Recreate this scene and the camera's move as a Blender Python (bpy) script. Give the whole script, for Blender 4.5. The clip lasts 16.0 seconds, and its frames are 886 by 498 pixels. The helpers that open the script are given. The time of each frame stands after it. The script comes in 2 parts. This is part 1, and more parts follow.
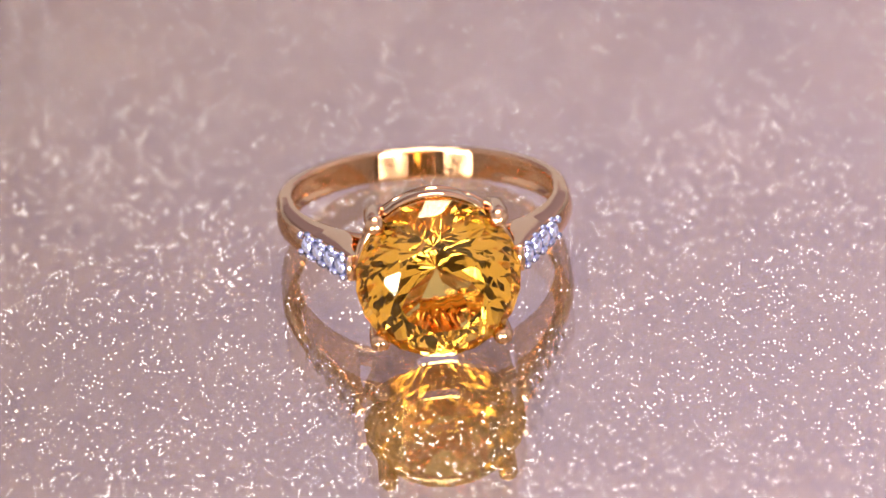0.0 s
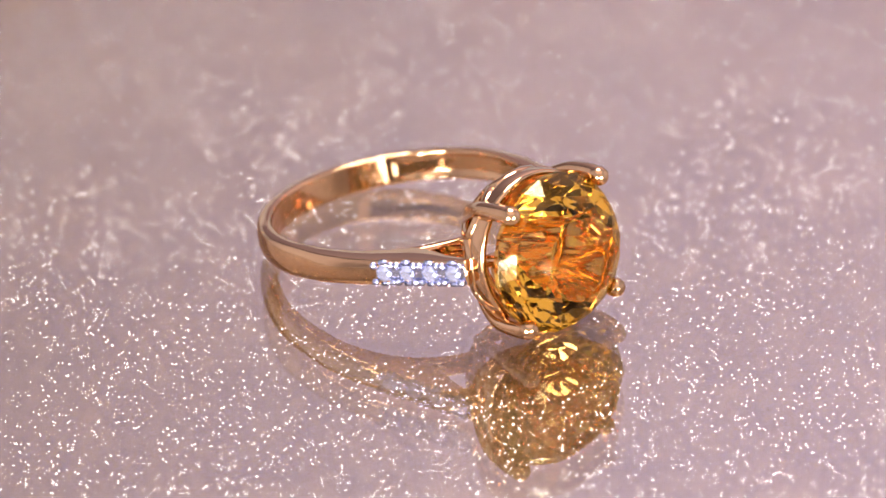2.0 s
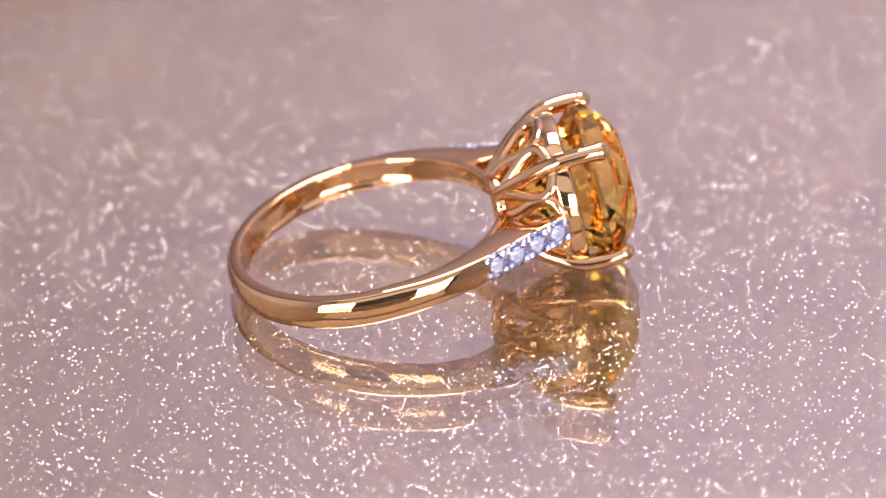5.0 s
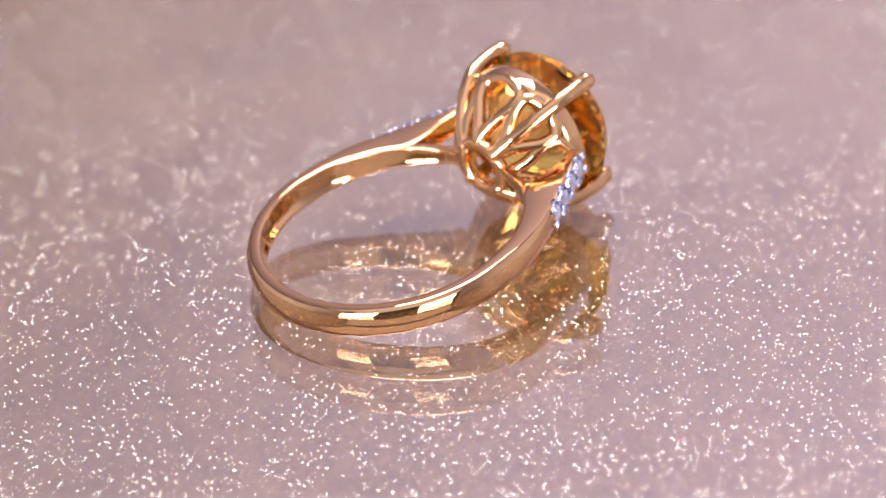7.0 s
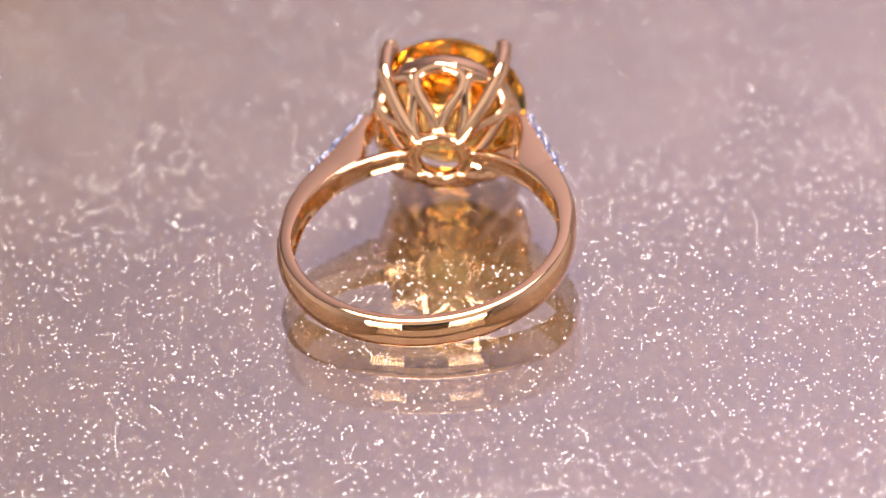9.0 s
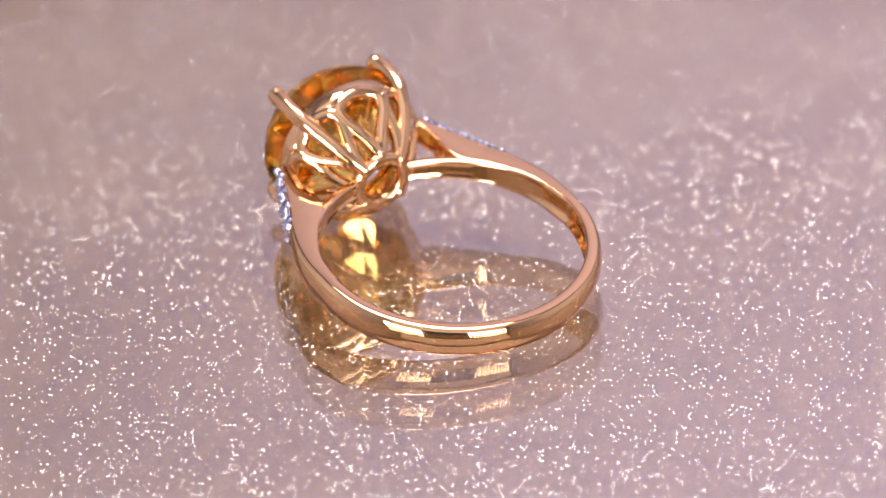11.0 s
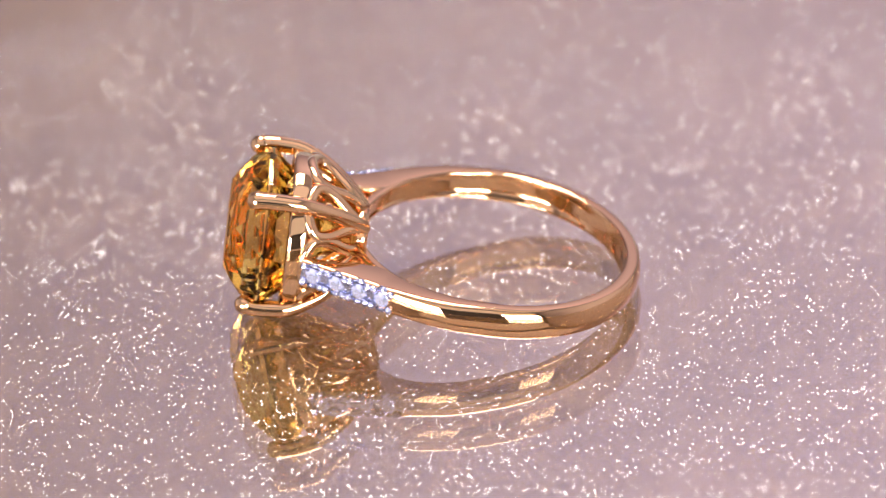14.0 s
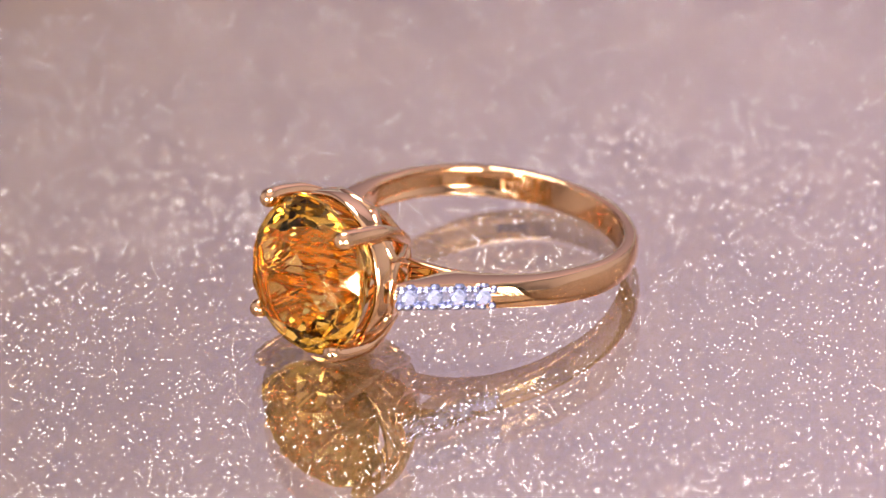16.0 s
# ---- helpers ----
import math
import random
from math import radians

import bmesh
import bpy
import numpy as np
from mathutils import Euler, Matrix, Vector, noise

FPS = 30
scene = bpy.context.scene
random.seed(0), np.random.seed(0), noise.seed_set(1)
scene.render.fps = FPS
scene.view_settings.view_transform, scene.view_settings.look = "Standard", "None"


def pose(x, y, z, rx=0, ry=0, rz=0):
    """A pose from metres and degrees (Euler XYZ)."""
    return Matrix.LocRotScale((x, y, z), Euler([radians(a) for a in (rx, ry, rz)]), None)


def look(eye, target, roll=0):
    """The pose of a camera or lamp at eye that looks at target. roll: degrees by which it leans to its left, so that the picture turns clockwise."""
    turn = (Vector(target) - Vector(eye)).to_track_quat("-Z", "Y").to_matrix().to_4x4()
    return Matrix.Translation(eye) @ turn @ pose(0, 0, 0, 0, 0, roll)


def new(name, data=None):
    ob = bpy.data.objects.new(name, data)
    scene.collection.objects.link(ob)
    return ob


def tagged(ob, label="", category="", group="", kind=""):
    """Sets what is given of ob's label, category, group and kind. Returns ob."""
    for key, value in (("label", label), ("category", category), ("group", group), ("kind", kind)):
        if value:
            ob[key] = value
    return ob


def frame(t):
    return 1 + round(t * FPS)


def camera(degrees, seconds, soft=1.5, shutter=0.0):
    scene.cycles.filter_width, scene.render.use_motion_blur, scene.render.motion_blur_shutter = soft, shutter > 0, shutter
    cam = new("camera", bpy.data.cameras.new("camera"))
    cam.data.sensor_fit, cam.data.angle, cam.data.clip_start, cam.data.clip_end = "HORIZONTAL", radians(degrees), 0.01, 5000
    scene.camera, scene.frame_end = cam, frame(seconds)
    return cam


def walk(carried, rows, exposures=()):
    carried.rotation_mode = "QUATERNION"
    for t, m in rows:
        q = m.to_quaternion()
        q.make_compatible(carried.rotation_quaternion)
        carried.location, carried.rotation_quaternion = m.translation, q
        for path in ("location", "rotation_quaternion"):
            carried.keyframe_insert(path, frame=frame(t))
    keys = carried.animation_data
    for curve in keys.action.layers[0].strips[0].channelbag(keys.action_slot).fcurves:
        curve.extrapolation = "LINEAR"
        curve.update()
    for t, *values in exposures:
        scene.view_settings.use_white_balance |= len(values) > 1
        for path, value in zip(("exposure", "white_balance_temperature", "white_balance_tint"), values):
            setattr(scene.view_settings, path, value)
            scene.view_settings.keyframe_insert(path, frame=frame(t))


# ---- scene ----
MM = 0.001

# ---------------------------------------------------------------- camera
cam = camera(13.07, 16.0, soft=1.3)
cam.data.dof.use_dof = True
cam.data.dof.focus_distance = 0.252
cam.data.dof.aperture_fstop = 34.0
EYE = (0.0, -0.22761, 0.12705)
AIM = [
    (0.0, 2.59, 0.95, 0.27, -2.7), (0.5, 2.34, 1.04, 0.43, -2.74), (1.0, 2.12, 1.12, 0.58, -2.76),
    (1.5, 1.98, 1.2, 0.71, -2.78), (2.0, 1.92, 1.27, 0.85, -2.79), (3.0, 2.15, 1.45, 1.17, -2.76),
    (4.0, 2.3, 1.69, 1.6, -2.74), (5.0, 1.76, 1.6, 1.44, -2.81), (6.0, 0.77, 1.29, 0.86, -2.93),
    (7.0, 0.15, 1.04, 0.42, -3.0), (8.0, -0.36, 0.9, 0.15, -3.06), (9.0, -0.83, 0.88, 0.13, -3.12),
    (10.0, -0.8, 0.96, 0.26, -3.12), (11.0, -0.42, 1.12, 0.55, -3.07), (12.0, -0.28, 1.36, 0.98, -3.05),
    (13.0, -0.41, 1.51, 1.26, -3.07), (14.0, -0.46, 1.57, 1.37, -3.08), (15.0, -0.37, 1.61, 1.45, -3.06),
    (16.0, -0.08, 1.47, 1.19, -3.03),
]
walk(cam, [(t, look(EYE, (x * MM, y * MM, z * MM), roll)) for t, x, y, z, roll in AIM])

# ---------------------------------------------------------------- light
scene.view_settings.exposure = 0.0
world = bpy.data.worlds.new("studio_dark")
scene.world = world
world.use_nodes = True
world.node_tree.nodes["Background"].inputs["Color"].default_value = (0.9, 0.92, 1.0, 1)
world.node_tree.nodes["Background"].inputs["Strength"].default_value = 0.02


# ---------------------------------------------------------------- materials
def material(name, colour, rough=0.5, metal=0.0, **extra):
    m = bpy.data.materials.new(name)
    m.use_nodes = True
    b = m.node_tree.nodes["Principled BSDF"]
    b.inputs["Base Color"].default_value = (*colour, 1)
    b.inputs["Roughness"].default_value = rough
    b.inputs["Metallic"].default_value = metal
    for key, value in extra.items():
        b.inputs[key.replace("_", " ")].default_value = value
    return m


def node(m, kind, **values):
    n = m.node_tree.nodes.new(kind)
    for key, value in values.items():
        n.inputs[key.replace("_", " ")].default_value = value
    return n


def link(m, a, b):
    m.node_tree.links.new(a, b)


def wear(m, scale, low, high, bump=0.0, bump_scale=None):
    """Varies the roughness between low and high, with a fine relief."""
    b = m.node_tree.nodes["Principled BSDF"]
    where = m.node_tree.nodes.new("ShaderNodeTexCoord")
    n = node(m, "ShaderNodeTexNoise", Scale=scale, Detail=5.0)
    link(m, where.outputs["Object"], n.inputs["Vector"])
    r = node(m, "ShaderNodeMapRange", To_Min=low, To_Max=high)
    link(m, n.outputs["Fac"], r.inputs["Value"])
    link(m, r.outputs["Result"], b.inputs["Roughness"])
    if bump:
        f = node(m, "ShaderNodeTexNoise", Scale=bump_scale or scale * 4, Detail=3.0)
        link(m, where.outputs["Object"], f.inputs["Vector"])
        p = node(m, "ShaderNodeBump", Strength=bump, Distance=0.00002)
        link(m, f.outputs["Fac"], p.inputs["Height"])
        link(m, p.outputs["Normal"], b.inputs["Normal"])
    return m


GOLD = wear(material("rose_gold", (0.79, 0.49, 0.255), 0.08, 1.0), 900, 0.015, 0.06, 0.03, 1500)
WHITE_METAL = wear(material("white_metal", (0.5, 0.51, 0.66), 0.15, 1.0), 1500, 0.1, 0.22)


def glass(name, colour, ior, rough=0.0):
    m = bpy.data.materials.new(name)
    m.use_nodes = True
    t = m.node_tree
    t.nodes.clear()
    g = t.nodes.new("ShaderNodeBsdfGlass")
    g.inputs["Color"].default_value = (*colour, 1)
    g.inputs["IOR"].default_value = ior
    g.inputs["Roughness"].default_value = rough
    out = t.nodes.new("ShaderNodeOutputMaterial")
    t.links.new(g.outputs[0], out.inputs[0])
    return m


CITRINE = glass("citrine", (1.0, 0.825, 0.46), 1.6)
CRYSTAL = material("foil_backed_crystal", (0.55, 0.57, 0.74), 0.04, 0.8, Coat_Weight=0.6, Coat_Roughness=0.02)


def acrylic():
    m = bpy.data.materials.new("mirror_coated_acrylic")
    m.use_nodes = True
    t = m.node_tree
    t.nodes.clear()
    clear = t.nodes.new("ShaderNodeBsdfTransparent")
    clear.inputs["Color"].default_value = (0.985, 0.98, 0.985, 1)
    gloss = t.nodes.new("ShaderNodeBsdfGlossy")
    gloss.inputs["Roughness"].default_value = 0.004
    gloss.inputs["Color"].default_value = (1.0, 0.95, 0.91, 1)
    facing_away = t.nodes.new("ShaderNodeLayerWeight")
    facing_away.inputs["Blend"].default_value = 0.5
    curve = t.nodes.new("ShaderNodeMath")
    curve.operation, curve.inputs[1].default_value = "POWER", 4.0
    t.links.new(facing_away.outputs["Facing"], curve.inputs[0])
    f = t.nodes.new("ShaderNodeMath")
    f.operation, f.inputs[1].default_value, f.inputs[2].default_value = "MULTIPLY_ADD", 0.35, 0.29
    t.links.new(curve.outputs[0], f.inputs[0])
    mix = t.nodes.new("ShaderNodeMixShader")
    out = t.nodes.new("ShaderNodeOutputMaterial")
    t.links.new(f.outputs[0], mix.inputs[0])
    t.links.new(clear.outputs[0], mix.inputs[1])
    t.links.new(gloss.outputs[0], mix.inputs[2])
    t.links.new(mix.outputs[0], out.inputs[0])
    return m


ACRYLIC = acrylic()


def paper():
    m = material("gold_glitter_paper", (0.26, 0.16, 0.07), 0.5)
    b = m.node_tree.nodes["Principled BSDF"]
    where = m.node_tree.nodes.new("ShaderNodeTexCoord")
    big = node(m, "ShaderNodeTexNoise", Scale=90.0, Detail=4.0)
    fine = node(m, "ShaderNodeTexNoise", Scale=5000.0, Detail=2.0)
    for n in (big, fine):
        link(m, where.outputs["Object"], n.inputs["Vector"])
    add = m.node_tree.nodes.new("ShaderNodeMath")
    add.operation = "MULTIPLY_ADD"
    add.inputs[1].default_value = 0.6
    link(m, fine.outputs["Fac"], add.inputs[0])
    link(m, big.outputs["Fac"], add.inputs[2])
    ramp = m.node_tree.nodes.new("ShaderNodeValToRGB")
    ramp.color_ramp.elements[0].position, ramp.color_ramp.elements[0].color = 0.45, (0.23, 0.142, 0.035, 1)
    ramp.color_ramp.elements[1].position, ramp.color_ramp.elements[1].color = 1.15, (0.35, 0.22, 0.065, 1)
    link(m, add.outputs[0], ramp.inputs["Fac"])
    link(m, ramp.outputs["Color"], b.inputs["Base Color"])
    p = node(m, "ShaderNodeBump", Strength=0.5, Distance=0.00005)
    link(m, fine.outputs["Fac"], p.inputs["Height"])
    link(m, p.outputs["Normal"], b.inputs["Normal"])
    return m


PAPER = paper()
FLAKE = material("pale_gold_flake", (0.96, 0.88, 0.76), 0.05, 1.0)
WALL = wear(material("grey_backdrop_cloth", (0.3, 0.29, 0.31), 0.9), 30, 0.8, 0.95)
TABLE = wear(material("grey_table", (0.2, 0.19, 0.19), 0.6), 40, 0.5, 0.7)
SIDE = wear(material("grey_side_cloth", (0.45, 0.42, 0.47), 0.9), 30, 0.8, 0.95)
DARK = wear(material("dark_cloth", (0.07, 0.07, 0.075), 0.9), 30, 0.8, 0.95)
ROOF = wear(material("lilac_grey_cloth", (0.42, 0.39, 0.43), 0.9), 30, 0.8, 0.95)
HOUSING = wear(material("black_plastic", (0.03, 0.03, 0.03), 0.45), 60, 0.4, 0.6)
FIBRE = material("dark_fibre", (0.15, 0.11, 0.13), 0.6)


def led_face(strength, colour=(1.0, 0.95, 0.98)):
    m = bpy.data.materials.new("led_face")
    m.use_nodes = True
    t = m.node_tree
    t.nodes.clear()
    e = t.nodes.new("ShaderNodeEmission")
    e.inputs["Color"].default_value = (*colour, 1)
    e.inputs["Strength"].default_value = strength
    out = t.nodes.new("ShaderNodeOutputMaterial")
    t.links.new(e.outputs[0], out.inputs[0])
    return m


LED = led_face(260.0)
# added overhead source that makes the flakes glint; no known lamp
GLINT_FILL = led_face(32.0)
HIGH = led_face(1.1, (0.98, 0.88, 1.0))
FRONT_FILL = led_face(0.9, (0.95, 0.9, 1.0))


def hot_middle(strength, colour, x, y, reach):
    """A diffuser that is brightest round one point of its face."""
    m = led_face(strength, colour)
    t = m.node_tree
    e = next(n for n in t.nodes if n.type == "EMISSION")
    where = t.nodes.new("ShaderNodeTexCoord")
    shift = t.nodes.new("ShaderNodeVectorMath")
    shift.operation, shift.inputs[1].default_value = "DISTANCE", (x, y, 0)
    t.links.new(where.outputs["Object"], shift.inputs[0])
    fall = t.nodes.new("ShaderNodeMapRange")
    fall.interpolation_type = "SMOOTHSTEP"
    for key, value in (("From Min", 0.0), ("From Max", reach), ("To Min", strength), ("To Max", strength * 0.2)):
        fall.inputs[key].default_value = value
    t.links.new(shift.outputs["Value"], fall.inputs["Value"])
    t.links.new(fall.outputs["Result"], e.inputs["Strength"])
    return m


BACK = hot_middle(1.18, (0.85, 0.71, 1.0), 0.2, 0.15, 0.55)


# ---------------------------------------------------------------- mesh tools
def part(name, bm, mat, parent=None, label="", smooth=True):
    mesh = bpy.data.meshes.new(name)
    bmesh.ops.recalc_face_normals(bm, faces=bm.faces)
    for face in bm.faces:
        face.smooth = smooth
    bm.to_mesh(mesh)
    bm.free()
    mesh.materials.append(mat)
    ob = new(name, mesh)
    ob.parent = parent
    return tagged(ob, label) if label else ob


def box(x0, y0, z0, x1, y1, z1, bevel=0.0):
    bm = bmesh.new()
    bmesh.ops.create_cube(bm, size=1)
    for v in bm.verts:
        v.co = Vector(((x0 + x1) / 2 + v.co.x * (x1 - x0), (y0 + y1) / 2 + v.co.y * (y1 - y0), (z0 + z1) / 2 + v.co.z * (z1 - z0)))
    if bevel:
        bmesh.ops.bevel(bm, geom=bm.edges[:], offset=bevel, segments=2, affect="EDGES")
    return bm


def skin(rings, closed_ring=True, caps=True, loop=False):
    """A surface through rings of points of equal count."""
    bm = bmesh.new()
    rows = [[bm.verts.new(p) for p in ring] for ring in rings]
    pairs = list(zip(rows, rows[1:])) + ([(rows[-1], rows[0])] if loop else [])
    n = len(rows[0])
    for a, b in pairs:
        for i in range(n if closed_ring else n - 1):
            j = (i + 1) % n
            bm.faces.new((a[i], a[j], b[j], b[i]))
    if caps and not loop:
        bm.faces.new(rows[0])
        bm.faces.new(rows[-1])
    return bm


def spline(points, steps):
    """A smooth line through the points."""
    pts = [Vector(p) for p in points]
    out = []
    for i in range(len(pts) - 1):
        a, b = pts[i], pts[i + 1]
        before = pts[i - 1] if i else 2 * a - b
        after = pts[i + 2] if i + 2 < len(pts) else 2 * b - a
        for k in range(steps):
            u = k / steps
            out.append(0.5 * (2 * a + (b - before) * u + (2 * before - 5 * a + 4 * b - after) * u * u + (3 * a - before - 3 * b + after) * u ** 3))
    return out + [pts[-1]]


def tube(path, radius, sides=12, loop=False, flat=1.0):
    """A round bar along a path; radius is a number or one for each point. Its ends are domed."""
    n = len(path)
    radii = radius if isinstance(radius, list) else [radius] * n
    rings = []
    up = None

    def ring(c, tangent, r):
        nonlocal up
        side = (up - tangent * up.dot(tangent)).normalized()
        up = side
        other = tangent.cross(side)
        return [c + side * (r * math.cos(2 * math.pi * k / sides)) + other * (r * flat * math.sin(2 * math.pi * k / sides)) for k in range(sides)]

    for i in range(n):
        a = path[(i - 1) % n] if loop or i else path[0]
        b = path[(i + 1) % n] if loop or i < n - 1 else path[-1]
        tangent = (b - a).normalized()
        if up is None:
            up = tangent.orthogonal().normalized()
        if not loop and i == 0:
            for d in (80, 55, 28):
                rings.append(ring(path[0] - tangent * (radii[0] * math.sin(radians(d))), tangent, radii[0] * math.cos(radians(d))))
        rings.append(ring(path[i], tangent, radii[i]))
        if not loop and i == n - 1:
            for d in (28, 55, 80):
                rings.append(ring(path[-1] + tangent * (radii[-1] * math.sin(radians(d))), tangent, radii[-1] * math.cos(radians(d))))
    return skin(rings, loop=loop)


def lathe_y(profile, sides=64):
    """A closed profile of (radius, y) turned round the y axis, in millimetres."""
    rings = []
    for k in range(sides):
        a = 2 * math.pi * k / sides
        rings.append([Vector((r * math.cos(a), y, r * math.sin(a))) * MM for r, y in profile])
    return skin(rings, loop=True)


def rounded(half_w, half_h, n=8, power=3.0):
    """Points round a rounded rectangle."""
    pts = []
    for k in range(4 * n):
        a = 2 * math.pi * k / (4 * n)
        c, s = math.cos(a), math.sin(a)
        pts.append((math.copysign(abs(c) ** (2 / power), c) * half_w, math.copysign(abs(s) ** (2 / power), s) * half_h))
    return pts


# ---------------------------------------------------------------- the unseen tent added round the table
# walls and roof stay out of view; their tones shape the ring's reflections
SETTING = [
    ("table_top", (-0.6, -0.7, -0.04, 0.6, 0.5, -0.02), TABLE, "grey table top under the turntable"),
    ("wall_north", (-0.6, 0.5, -0.04, 0.6, 0.51, 0.7), WALL, "unseen grey cloth back wall added round the set"),
    ("wall_south", (-0.6, -0.71, -0.04, 0.6, -0.7, 0.7), DARK, "unseen black cloth wall added behind the camera for dark reflections"),
    ("wall_east", (0.6, -0.71, -0.04, 0.61, 0.51, 0.7), SIDE, "unseen grey cloth side wall added round the set"),
    ("wall_west", (-0.61, -0.71, -0.04, -0.6, 0.51, 0.7), SIDE, "unseen grey cloth side wall added round the set"),
    ("ceiling", (-0.61, -0.71, 0.7, 0.61, 0.51, 0.71), ROOF, "unseen lilac grey cloth roof added over the set"),
]
for name, b, mat, label in SETTING:
    tagged(part(name, box(*b), mat, smooth=False), label, "table" if name == "table_top" else "wall", kind="structure")


# ---------------------------------------------------------------- lamps
def led_panel(m):
    """A small video light: a black housing with rows of bright diodes."""
    top = tagged(new("led_panel"), "black video light panel with rows of white diodes", "lamp", "video lights")
    part("housing", box(-0.105, -0.075, -0.03, 0.105, 0.075, -0.002, 0.003), HOUSING, top)
    bm = bmesh.new()
    nx, ny = 11, 7
    for i in range(nx):
        for j in range(ny):
            x, y = (i - (nx - 1) / 2) * 0.0182, (j - (ny - 1) / 2) * 0.0205
            bm.faces.new([bm.verts.new((x + 0.005 * math.cos(k * math.pi / 4), y + 0.005 * math.sin(k * math.pi / 4), 0.0)) for k in range(8)])
    part("diodes", bm, LED, top, "glowing white diodes", smooth=False)
    top.matrix_world = m
    return top


def facing(eye, target):
    """A pose at eye whose +z side faces the target."""
    return Matrix.Translation(eye) @ (Vector(target) - Vector(eye)).to_track_quat("Z", "Y").to_matrix().to_4x4()


for x, y in ((-0.239, -0.367), (0.178, -0.4)):
    led_panel(facing((x, y, 0.055), (0, 0, 0.005)))


def softbox(width, height, glow, m, label):
    top = tagged(new("softbox"), label, "lamp", "softboxes")
    part("shell", box(-width / 2 - 0.01, -height / 2 - 0.01, -0.05, width / 2 + 0.01, height / 2 + 0.01, -0.006, 0.004), HOUSING, top)
    part("diffuser", box(-width / 2, -height / 2, -0.005, width / 2, height / 2, 0.0), glow, top, "glowing white diffuser", smooth=False)
    top.matrix_world = m
    return top


softbox(0.28, 0.22, GLINT_FILL, facing((0.0, 0.2, 0.62), (0, 0, 0)), "small bright overhead softbox added to make the flakes glint")
softbox(1.1, 0.62, BACK, facing((0.0, 0.43, 0.33), (0, 0, 0.2)), "wide pale softbox standing behind the turntable")


softbox(0.9, 0.56, HIGH, facing((0.0, -0.22, 0.65), (0, -0.22, 0)), "wide pale diffuser under the tent roof")
# front fill, added only to brighten the large stone
softbox(1.0, 0.3, FRONT_FILL, facing((0.0, -0.6, 0.38), (0, 0, 0.0)), "pale fill softbox added above the camera to brighten the stone")


# ---------------------------------------------------------------- turntable: sheet, flakes, plate
SHEET_Z = -1.45 * MM


def disc(radius, z0, z1, sides=160):
    rings = []
    for r, z in ((radius - 0.0003, z0), (radius, z0 + 0.0002), (radius, z1 - 0.0002), (radius - 0.0003, z1)):
        rings.append([Vector((r * math.cos(2 * math.pi * k / sides), r * math.sin(2 * math.pi * k / sides), z)) for k in range(sides)])
    return skin(rings)


turntable = tagged(part("turntable", disc(0.1, -0.02, SHEET_Z - 0.0005), HOUSING, smooth=False), "round black turntable on the table top", "turntable")
sheet = tagged(new("glitter_sheet"), "pale gold glitter paper lying on the turntable", "paper sheet")
part("paper", disc(0.0995, SHEET_Z - 0.0004, SHEET_Z), PAPER, sheet, smooth=False)


def flakes(count, reach, tilt):
    rng = np.random.default_rng(7)
    r = reach * np.sqrt(rng.random(count))
    a = rng.random(count) * 2 * np.pi
    size = (0.044 + 0.016 * rng.random(count) ** 2) * MM
    lean = np.minimum(rng.rayleigh(tilt, count), 1.2)
    way = rng.random(count) * 2 * np.pi
    spin = rng.random(count) * 2 * np.pi
    n = np.stack([np.sin(lean) * np.cos(way), np.sin(lean) * np.sin(way), np.cos(lean)], 1)
    u = np.cross(n, np.stack([np.cos(spin), np.sin(spin), 0 * spin], 1))
    u /= np.linalg.norm(u, axis=1)[:, None]
    w = np.cross(n, u)
    c = np.stack([r * np.cos(a), r * np.sin(a), SHEET_Z + 0.00004 + 0.00004 * rng.random(count)], 1)
    corners = [c + size[:, None] * (u * math.cos(k) + w * math.sin(k)) for k in (0, math.pi / 2, math.pi, 1.5 * math.pi)]
    verts = np.stack(corners, 1).reshape(-1, 3)
    mesh = bpy.data.meshes.new("flakes")
    mesh.vertices.add(4 * count)
    mesh.vertices.foreach_set("co", verts.ravel())
    mesh.loops.add(4 * count)
    mesh.loops.foreach_set("vertex_index", np.arange(4 * count))
    mesh.polygons.add(count)
    mesh.polygons.foreach_set("loop_start", np.arange(count) * 4)
    mesh.update(calc_edges=True)
    mesh.validate()
    mesh.materials.append(FLAKE)
    return mesh


ob = new("flakes", flakes(500000, 0.056, radians(18)))
ob.parent = sheet
tagged(ob, "pale gold glitter flakes", kind="stuff")

plate = tagged(part("acrylic_plate", disc(0.099, SHEET_Z + 0.00012, 0.0), ACRYLIC, smooth=False), "clear mirror-glossy acrylic plate covering the glitter paper", "plate")

hairs = []
for pts in ([(-17.25, 6.52), (-18.29, 3.99), (-19.43, 1.54), (-20.53, 0.34)], [(-24.93, 1.46), (-25.12, 0.83), (-25.41, 0.1)], [(-15.19, 11.6), (-15.95, 11.89), (-16.24, 12.92)]):
    path = spline([(x * MM, y * MM, SHEET_Z + 0.06 * MM) for x, y in pts], 6)
    hairs.append(tagged(part("dust_fibre", tube(path, 0.014 * MM, 6), FIBRE), "fine dark dust fibre lying on the glitter paper", "fibre", "dust fibres"))

# ---------------------------------------------------------------- the ring
ring = tagged(new("gemstone_ring"), "polished rose gold ring with a large round yellow gemstone", "ring")
INNER, OUTER = 8.85, 9.93


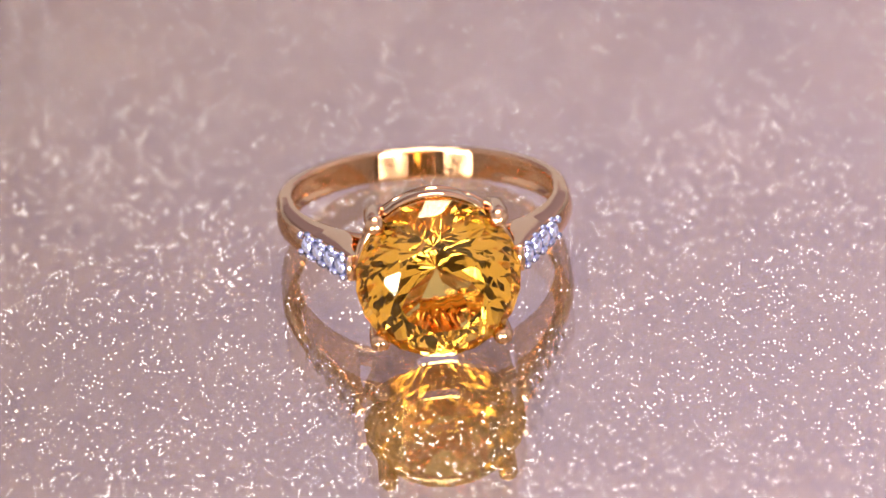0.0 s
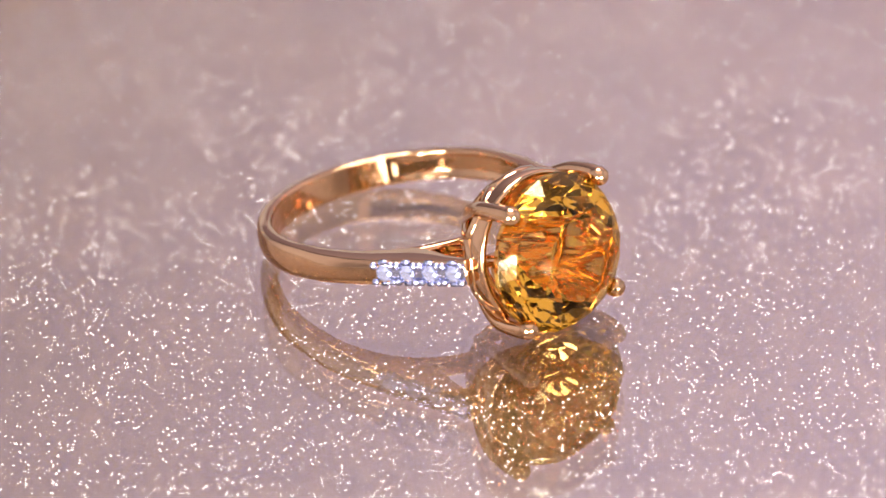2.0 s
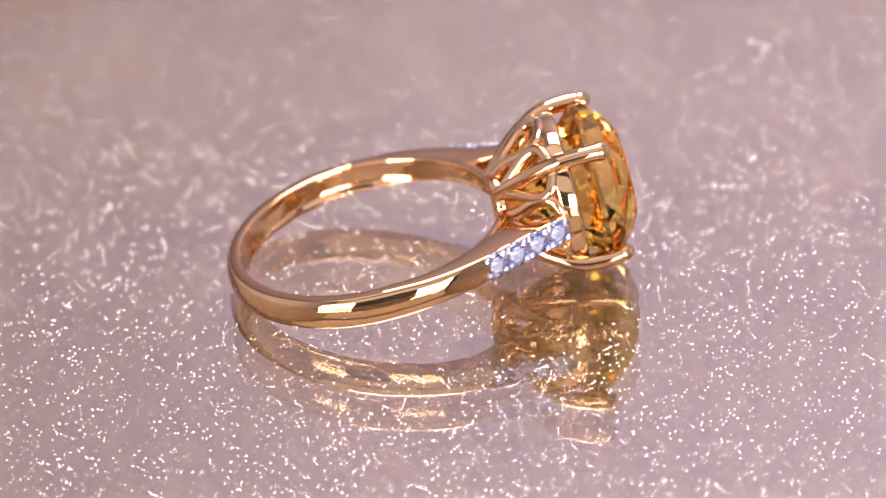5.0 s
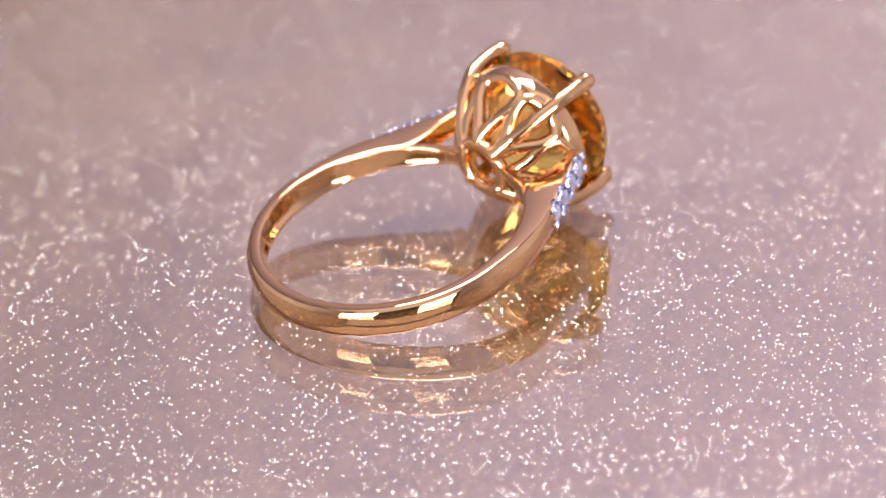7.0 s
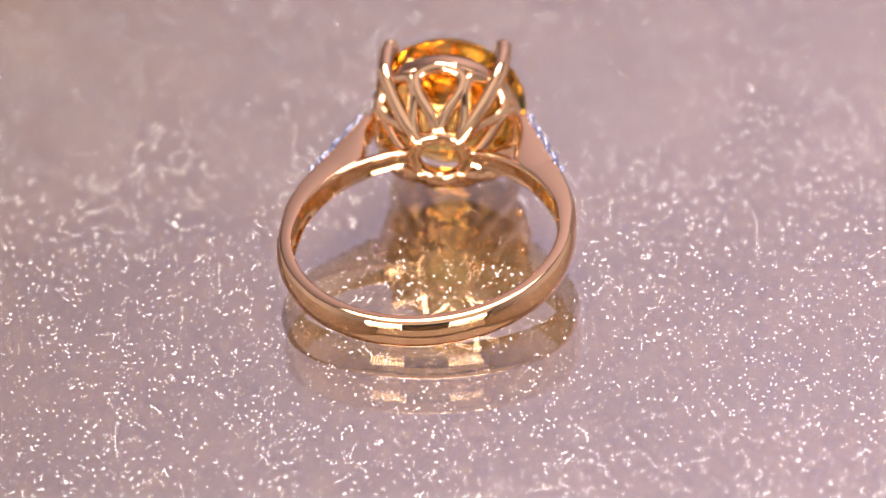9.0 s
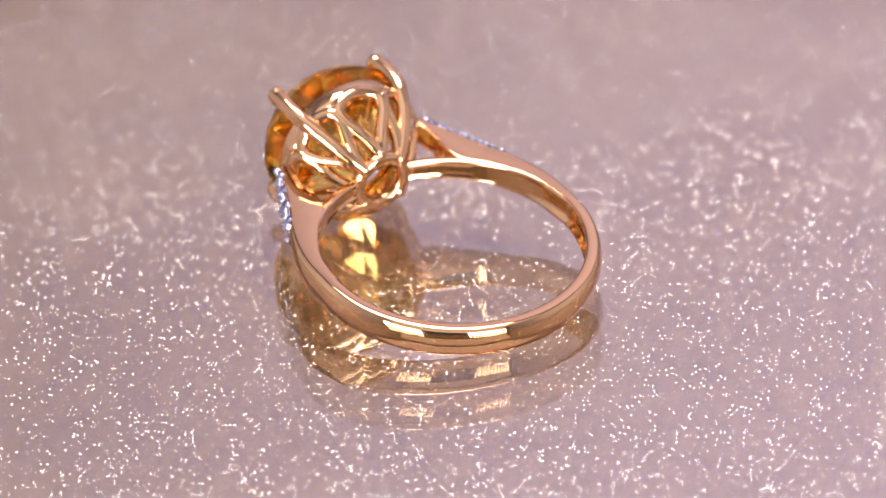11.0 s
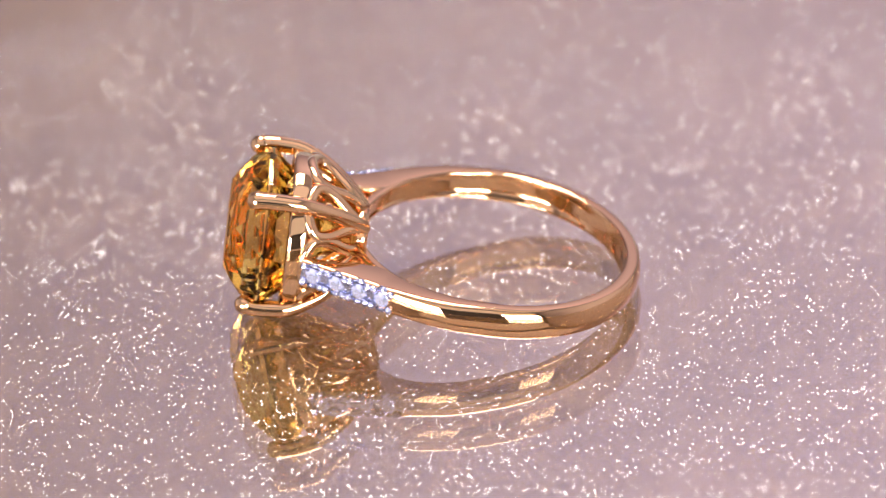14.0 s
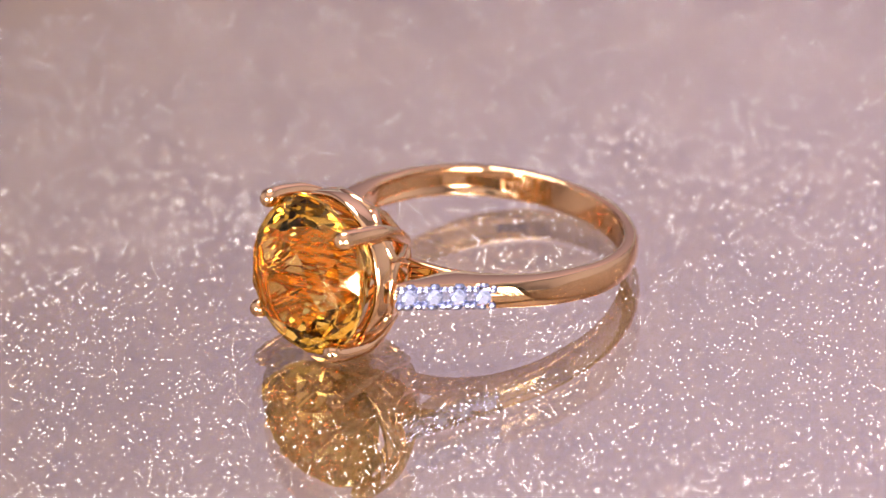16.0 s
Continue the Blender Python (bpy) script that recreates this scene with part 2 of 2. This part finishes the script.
# outer line of the shoulder, from the band up to the rail
LINE = [(OUTER, 0.0), (9.85, -2.6), (9.35, -4.7), (8.45, -6.9), (7.75, -8.4), (7.05, -10.0), (6.35, -11.5), (5.75, -12.9)]
UNDER = [(INNER, 0.0), (8.5, -2.45), (7.8, -4.2), (6.65, -6.0), (5.45, -7.35), (5.15, -8.85), (5.25, -10.8), (4.95, -12.5)]
OUT = spline([(x, y, 0) for x, y in LINE], 8)
IN = spline([(x, y, 0) for x, y in UNDER], 8)


def along(line, s):
    """The point and the direction at the distance s along a line."""
    for a, b in zip(line, line[1:]):
        d = (b - a).length
        if s <= d or b is line[-1]:
            return a + (b - a) * (s / d), (b - a).normalized()
        s -= d


def section(p, q, half, groove, dome=0.3):
    """The outline of the band between its outer point p and its inner point q; dome is how far the outer side falls off to its edges."""
    thick = (p - q).length
    way = (p - q).normalized()
    line = [(groove if abs(h) <= 0.63 else 0.0, h) for h in (-0.85, -0.7, -0.62, -0.3, 0.0, 0.3, 0.62, 0.7, 0.85)]
    edge = [(0.04, 0.93), (0.1, 0.98), (0.18, 1.0), (0.5 * (thick - dome), 1.0), (thick - dome - 0.1, 0.99), (thick - dome, 0.965), (thick - 0.86 * dome + 0.01, 0.92)]
    line += edge
    line += [(thick + 0.05 - dome * h * h, h) for h in (0.8, 0.65, 0.48, 0.3, 0.12, -0.12, -0.3, -0.48, -0.65, -0.8)]
    line += [(d, -h) for d, h in reversed(edge)]
    return [Vector(((q + way * d).x, (q + way * d).y, h * half)) * MM for d, h in line]


def shank():
    """The band: from one shoulder's tip round the back to the other's."""
    n = len(OUT)
    half_ring = []
    for i in range(n - 1, 0, -1):
        u = i / (n - 1)
        p, q = OUT[i], IN[i]
        if 0.5 < u < 0.99:
            p = p + (q - p).normalized() * 0.12
        half_ring.append((p, q, 1.1 - 0.26 * min(1, u / 0.5), 0.36 * max(0.0, 1 - u / 0.3), 0.3 - 0.18 * min(1, max(0.0, (u - 0.2) / 0.3))))
    sections = [section(*v) for v in half_ring]
    for k in range(121):
        a = math.pi * k / 120
        way = Vector((math.cos(a), math.sin(a), 0))
        groove = 0.36 * min(1.0, max(0.0, (0.8 - math.sin(a)) / 0.3))
        sections.append(section(way * OUTER, way * INNER, 1.1, groove))
    for p, q, half, groove, dome in reversed(half_ring):
        sections.append(section(Vector((-p.x, p.y, 0)), Vector((-q.x, q.y, 0)), half, groove, dome))
    return skin(sections)


def bridge(sx):
    """The thin arm that goes on along the finger hole to the hub."""
    sections = []
    for k in range(31):
        a = radians(-38 - 41 * k / 30)
        u = k / 30
        way = Vector((sx * math.cos(a), math.sin(a), 0))
        sections.append(section(way * (INNER + 0.75 - 0.12 * u), way * (INNER + 0.02), 0.84 - 0.16 * u, 0.12, 0.12))
    return skin(sections)


part("band", shank(), GOLD, ring)
for sx in (-1, 1):
    part("bridge", bridge(sx), GOLD, ring)


def facet_stone(levels, sides_offset=0.0):
    """A faceted stone about the y axis: levels are (radius, y, count, turn); a lone point closes it."""
    bm = bmesh.new()
    for r, y, count, turn in levels:
        for k in range(count):
            a = 2 * math.pi * (k + turn) / count + sides_offset
            bm.verts.new(Vector((r * math.cos(a), y + random.uniform(-0.006, 0.006) * r, r * math.sin(a))) * MM)
    bmesh.ops.convex_hull(bm, input=bm.verts)
    loose = [v for v in bm.verts if not v.link_faces]
    bmesh.ops.delete(bm, geom=loose, context="VERTS")
    bmesh.ops.dissolve_limit(bm, angle_limit=radians(0.6), verts=bm.verts, edges=bm.edges)
    return bm


def small_stone():
    return facet_stone([(0.3, -0.2, 8, 0.0), (0.5, -0.08, 8, 0.5), (0.58, 0.02, 16, 0.0), (0.56, 0.08, 16, 0.0), (0.3, 0.32, 8, 0.5), (0.04, 0.52, 4, 0.0)])


def bead(r):
    bm = bmesh.new()
    bmesh.ops.create_uvsphere(bm, u_segments=14, v_segments=10, radius=r * MM)
    return bm


pave_start, pave_end = 6.95, 13.55
total = sum((b - a).length for a, b in zip(OUT, OUT[1:]))
pave_end = min(pave_end, total - 0.05)
pitch = (pave_end - pave_start) / 4
stone_mesh = bead_mesh = None
for sx in (-1, 1):
    bed = []
    for i in range(25):
        p, t = along(OUT, pave_start - 0.1 + (pave_end - pave_start + 0.2) * i / 24)
        out = Vector((-t.y, t.x, 0))
        out = out if out.x > 0 else -out
        bed.append([Vector((sx * (p + out * o).x, (p + out * o).y, h)) * MM for o, h in ((-0.35, -0.7), (-0.12, -0.72), (-0.05, -0.6), (-0.05, 0.6), (-0.12, 0.72), (-0.35, 0.7))])
    arm = part("pave_bed", skin(bed), WHITE_METAL, ring, "white metal bed of small clear stones", smooth=False)
    for i in range(5):
        p, t = along(OUT, pave_start + pitch * i)
        out = Vector((-t.y, t.x, 0))
        out = out if out.x > 0 else -out
        for h in (-0.56, 0.56):
            for d in (-0.2, 0.2):
                if (i == 0 and d < 0) or (i == 4 and d > 0):
                    continue
                if bead_mesh is None:
                    b = part("bead", bead(0.27), WHITE_METAL, arm, "white metal bead")
                    bead_mesh = b.data
                else:
                    b = new("bead", bead_mesh)
                    b.parent = arm
                q = p + t * d + out * 0.06
                b.location = Vector((sx * q.x, q.y, h)) * MM
        if i < 4:
            p, t = along(OUT, pave_start + pitch * (i + 0.5))
            out = Vector((-t.y, t.x, 0))
            out = out if out.x > 0 else -out
            if stone_mesh is None:
                s = part("small_stone", small_stone(), CRYSTAL, arm, "small clear faceted stone", smooth=False)
                stone_mesh = s.data
            else:
                s = new("small_stone", stone_mesh)
                s.parent = arm
            for side in (-1, 1):
                tab = part("claw_tab", box(-0.32 * MM, -0.34 * MM, 0.55 * MM, 0.32 * MM, 0.03 * MM, 0.875 * MM, 0.06 * MM), WHITE_METAL, arm)
                turn = Matrix(((sx * t.x, sx * out.x, 0), (t.y, out.y, 0), (0, 0, side))).to_4x4()
                tab.data.transform(Matrix.Translation(Vector((sx * p.x, p.y, 0)) * MM) @ turn)
            q = p + out * 0.02
            out = Vector((sx * out.x, out.y, 0))
            s.matrix_local = Matrix.Translation(Vector((sx * q.x, q.y, 0)) * MM) @ Vector((0, -1, 0)).rotation_difference(out).to_matrix().to_4x4()

# the setting of the large stone
BELL = [(1.75, -8.7), (2.3, -9.2), (3.2, -10.1), (4.1, -11.2), (4.7, -12.2), (4.95, -13.0)]


def bell(y):
    for (r0, y0), (r1, y1) in zip(BELL, BELL[1:]):
        if y >= y1:
            return r0 + (r1 - r0) * min(1, max(0, (y0 - y) / (y0 - y1)))
    return BELL[-1][0]


def on_bell(angle, y, lift=0.0):
    r = bell(y) + lift
    return Vector((r * math.cos(angle), y, r * math.sin(angle))) * MM


basket = part("rail", lathe_y([(4.62 + 0.28 + w, -13.2 + h) for w, h in rounded(0.27, 0.66, 5, 3.0)], 96), GOLD, ring, "rose gold rail below the large stone")
part("hub", lathe_y([(1.8 + w, -8.95 + h) for w, h in rounded(0.46, 0.48, 5, 2.6)], 48), GOLD, ring)
for k in range(8):
    a = 2 * math.pi * k / 8
    wide = radians(21.5)
    loop = [on_bell(a, -8.95), on_bell(a - wide * 0.5, -10.0), on_bell(a - wide * 0.97, -11.3), on_bell(a - wide * 0.85, -12.25), on_bell(a, -12.7),
            on_bell(a + wide * 0.85, -12.25), on_bell(a + wide * 0.97, -11.3), on_bell(a + wide * 0.5, -10.0)]
    path = spline(loop + [loop[0]], 6)[:-1]
    part("petal_loop", tube(path, 0.45 * MM, 12, loop=True), GOLD, ring)
for a in (45, 135, 225, 315):
    a = radians(a)
    shape = [(5.55, -16.1), (5.68, -15.5), (5.68, -14.5), (5.52, -13.2), (4.9, -11.95), (4.0, -10.7), (2.9, -9.55), (1.95, -8.85)]
    path = spline([Vector((r * math.cos(a), y, r * math.sin(a))) * MM for r, y in shape], 6)
    n = len(path)
    part("prong", tube(path, [(0.65 if i < 3 else 0.6 - 0.1 * i / n) * MM for i in range(n)], 16), GOLD, ring)

part("large_stone", facet_stone([
    (2.9, -17.75, 10, 0.0), (3.8, -17.25, 10, 0.5), (4.65, -16.5, 20, 0.5), (5.33, -15.45, 20, 0.0), (5.33, -15.15, 20, 0.0),
    (4.05, -13.74, 14, 0.5), (2.3, -12.05, 14, 0.0), (0.9, -10.82, 7, 0.5), (0.08, -10.15, 4, 0.0)], 0.11), CITRINE, ring, "large round faceted golden yellow citrine", smooth=False).location.z = -0.0001

RING_POSE = Matrix.Translation((0.00141, 0.00291, 0.0028)) @ Matrix.Rotation(radians(2.49), 4, "Z") @ Matrix.Rotation(radians(-10.27), 4, "X") @ Matrix.Rotation(radians(0.72), 4, "Y")

# degrees by which the turntable has turned, every half second
TURN = [0.0, 9.55, 19.12, 28.75, 38.38, 47.98, 57.41, 66.4, 75.23, 84.39, 93.85, 103.46, 113.06, 122.49, 131.85, 141.22, 150.62,
        160.06, 169.57, 179.23, 189.11, 199.07, 208.94, 218.58, 228.09, 237.72, 247.41, 257.17, 266.94, 276.65, 286.29, 295.8, 305.26]


def motions():
    turns = [(0.5 * i, pose(0, 0, 0, 0, 0, a)) for i, a in enumerate(TURN)]
    for thing in (turntable, sheet, plate, *hairs):
        walk(thing, turns)
    walk(ring, [(t, m @ RING_POSE) for t, m in turns])


motions()
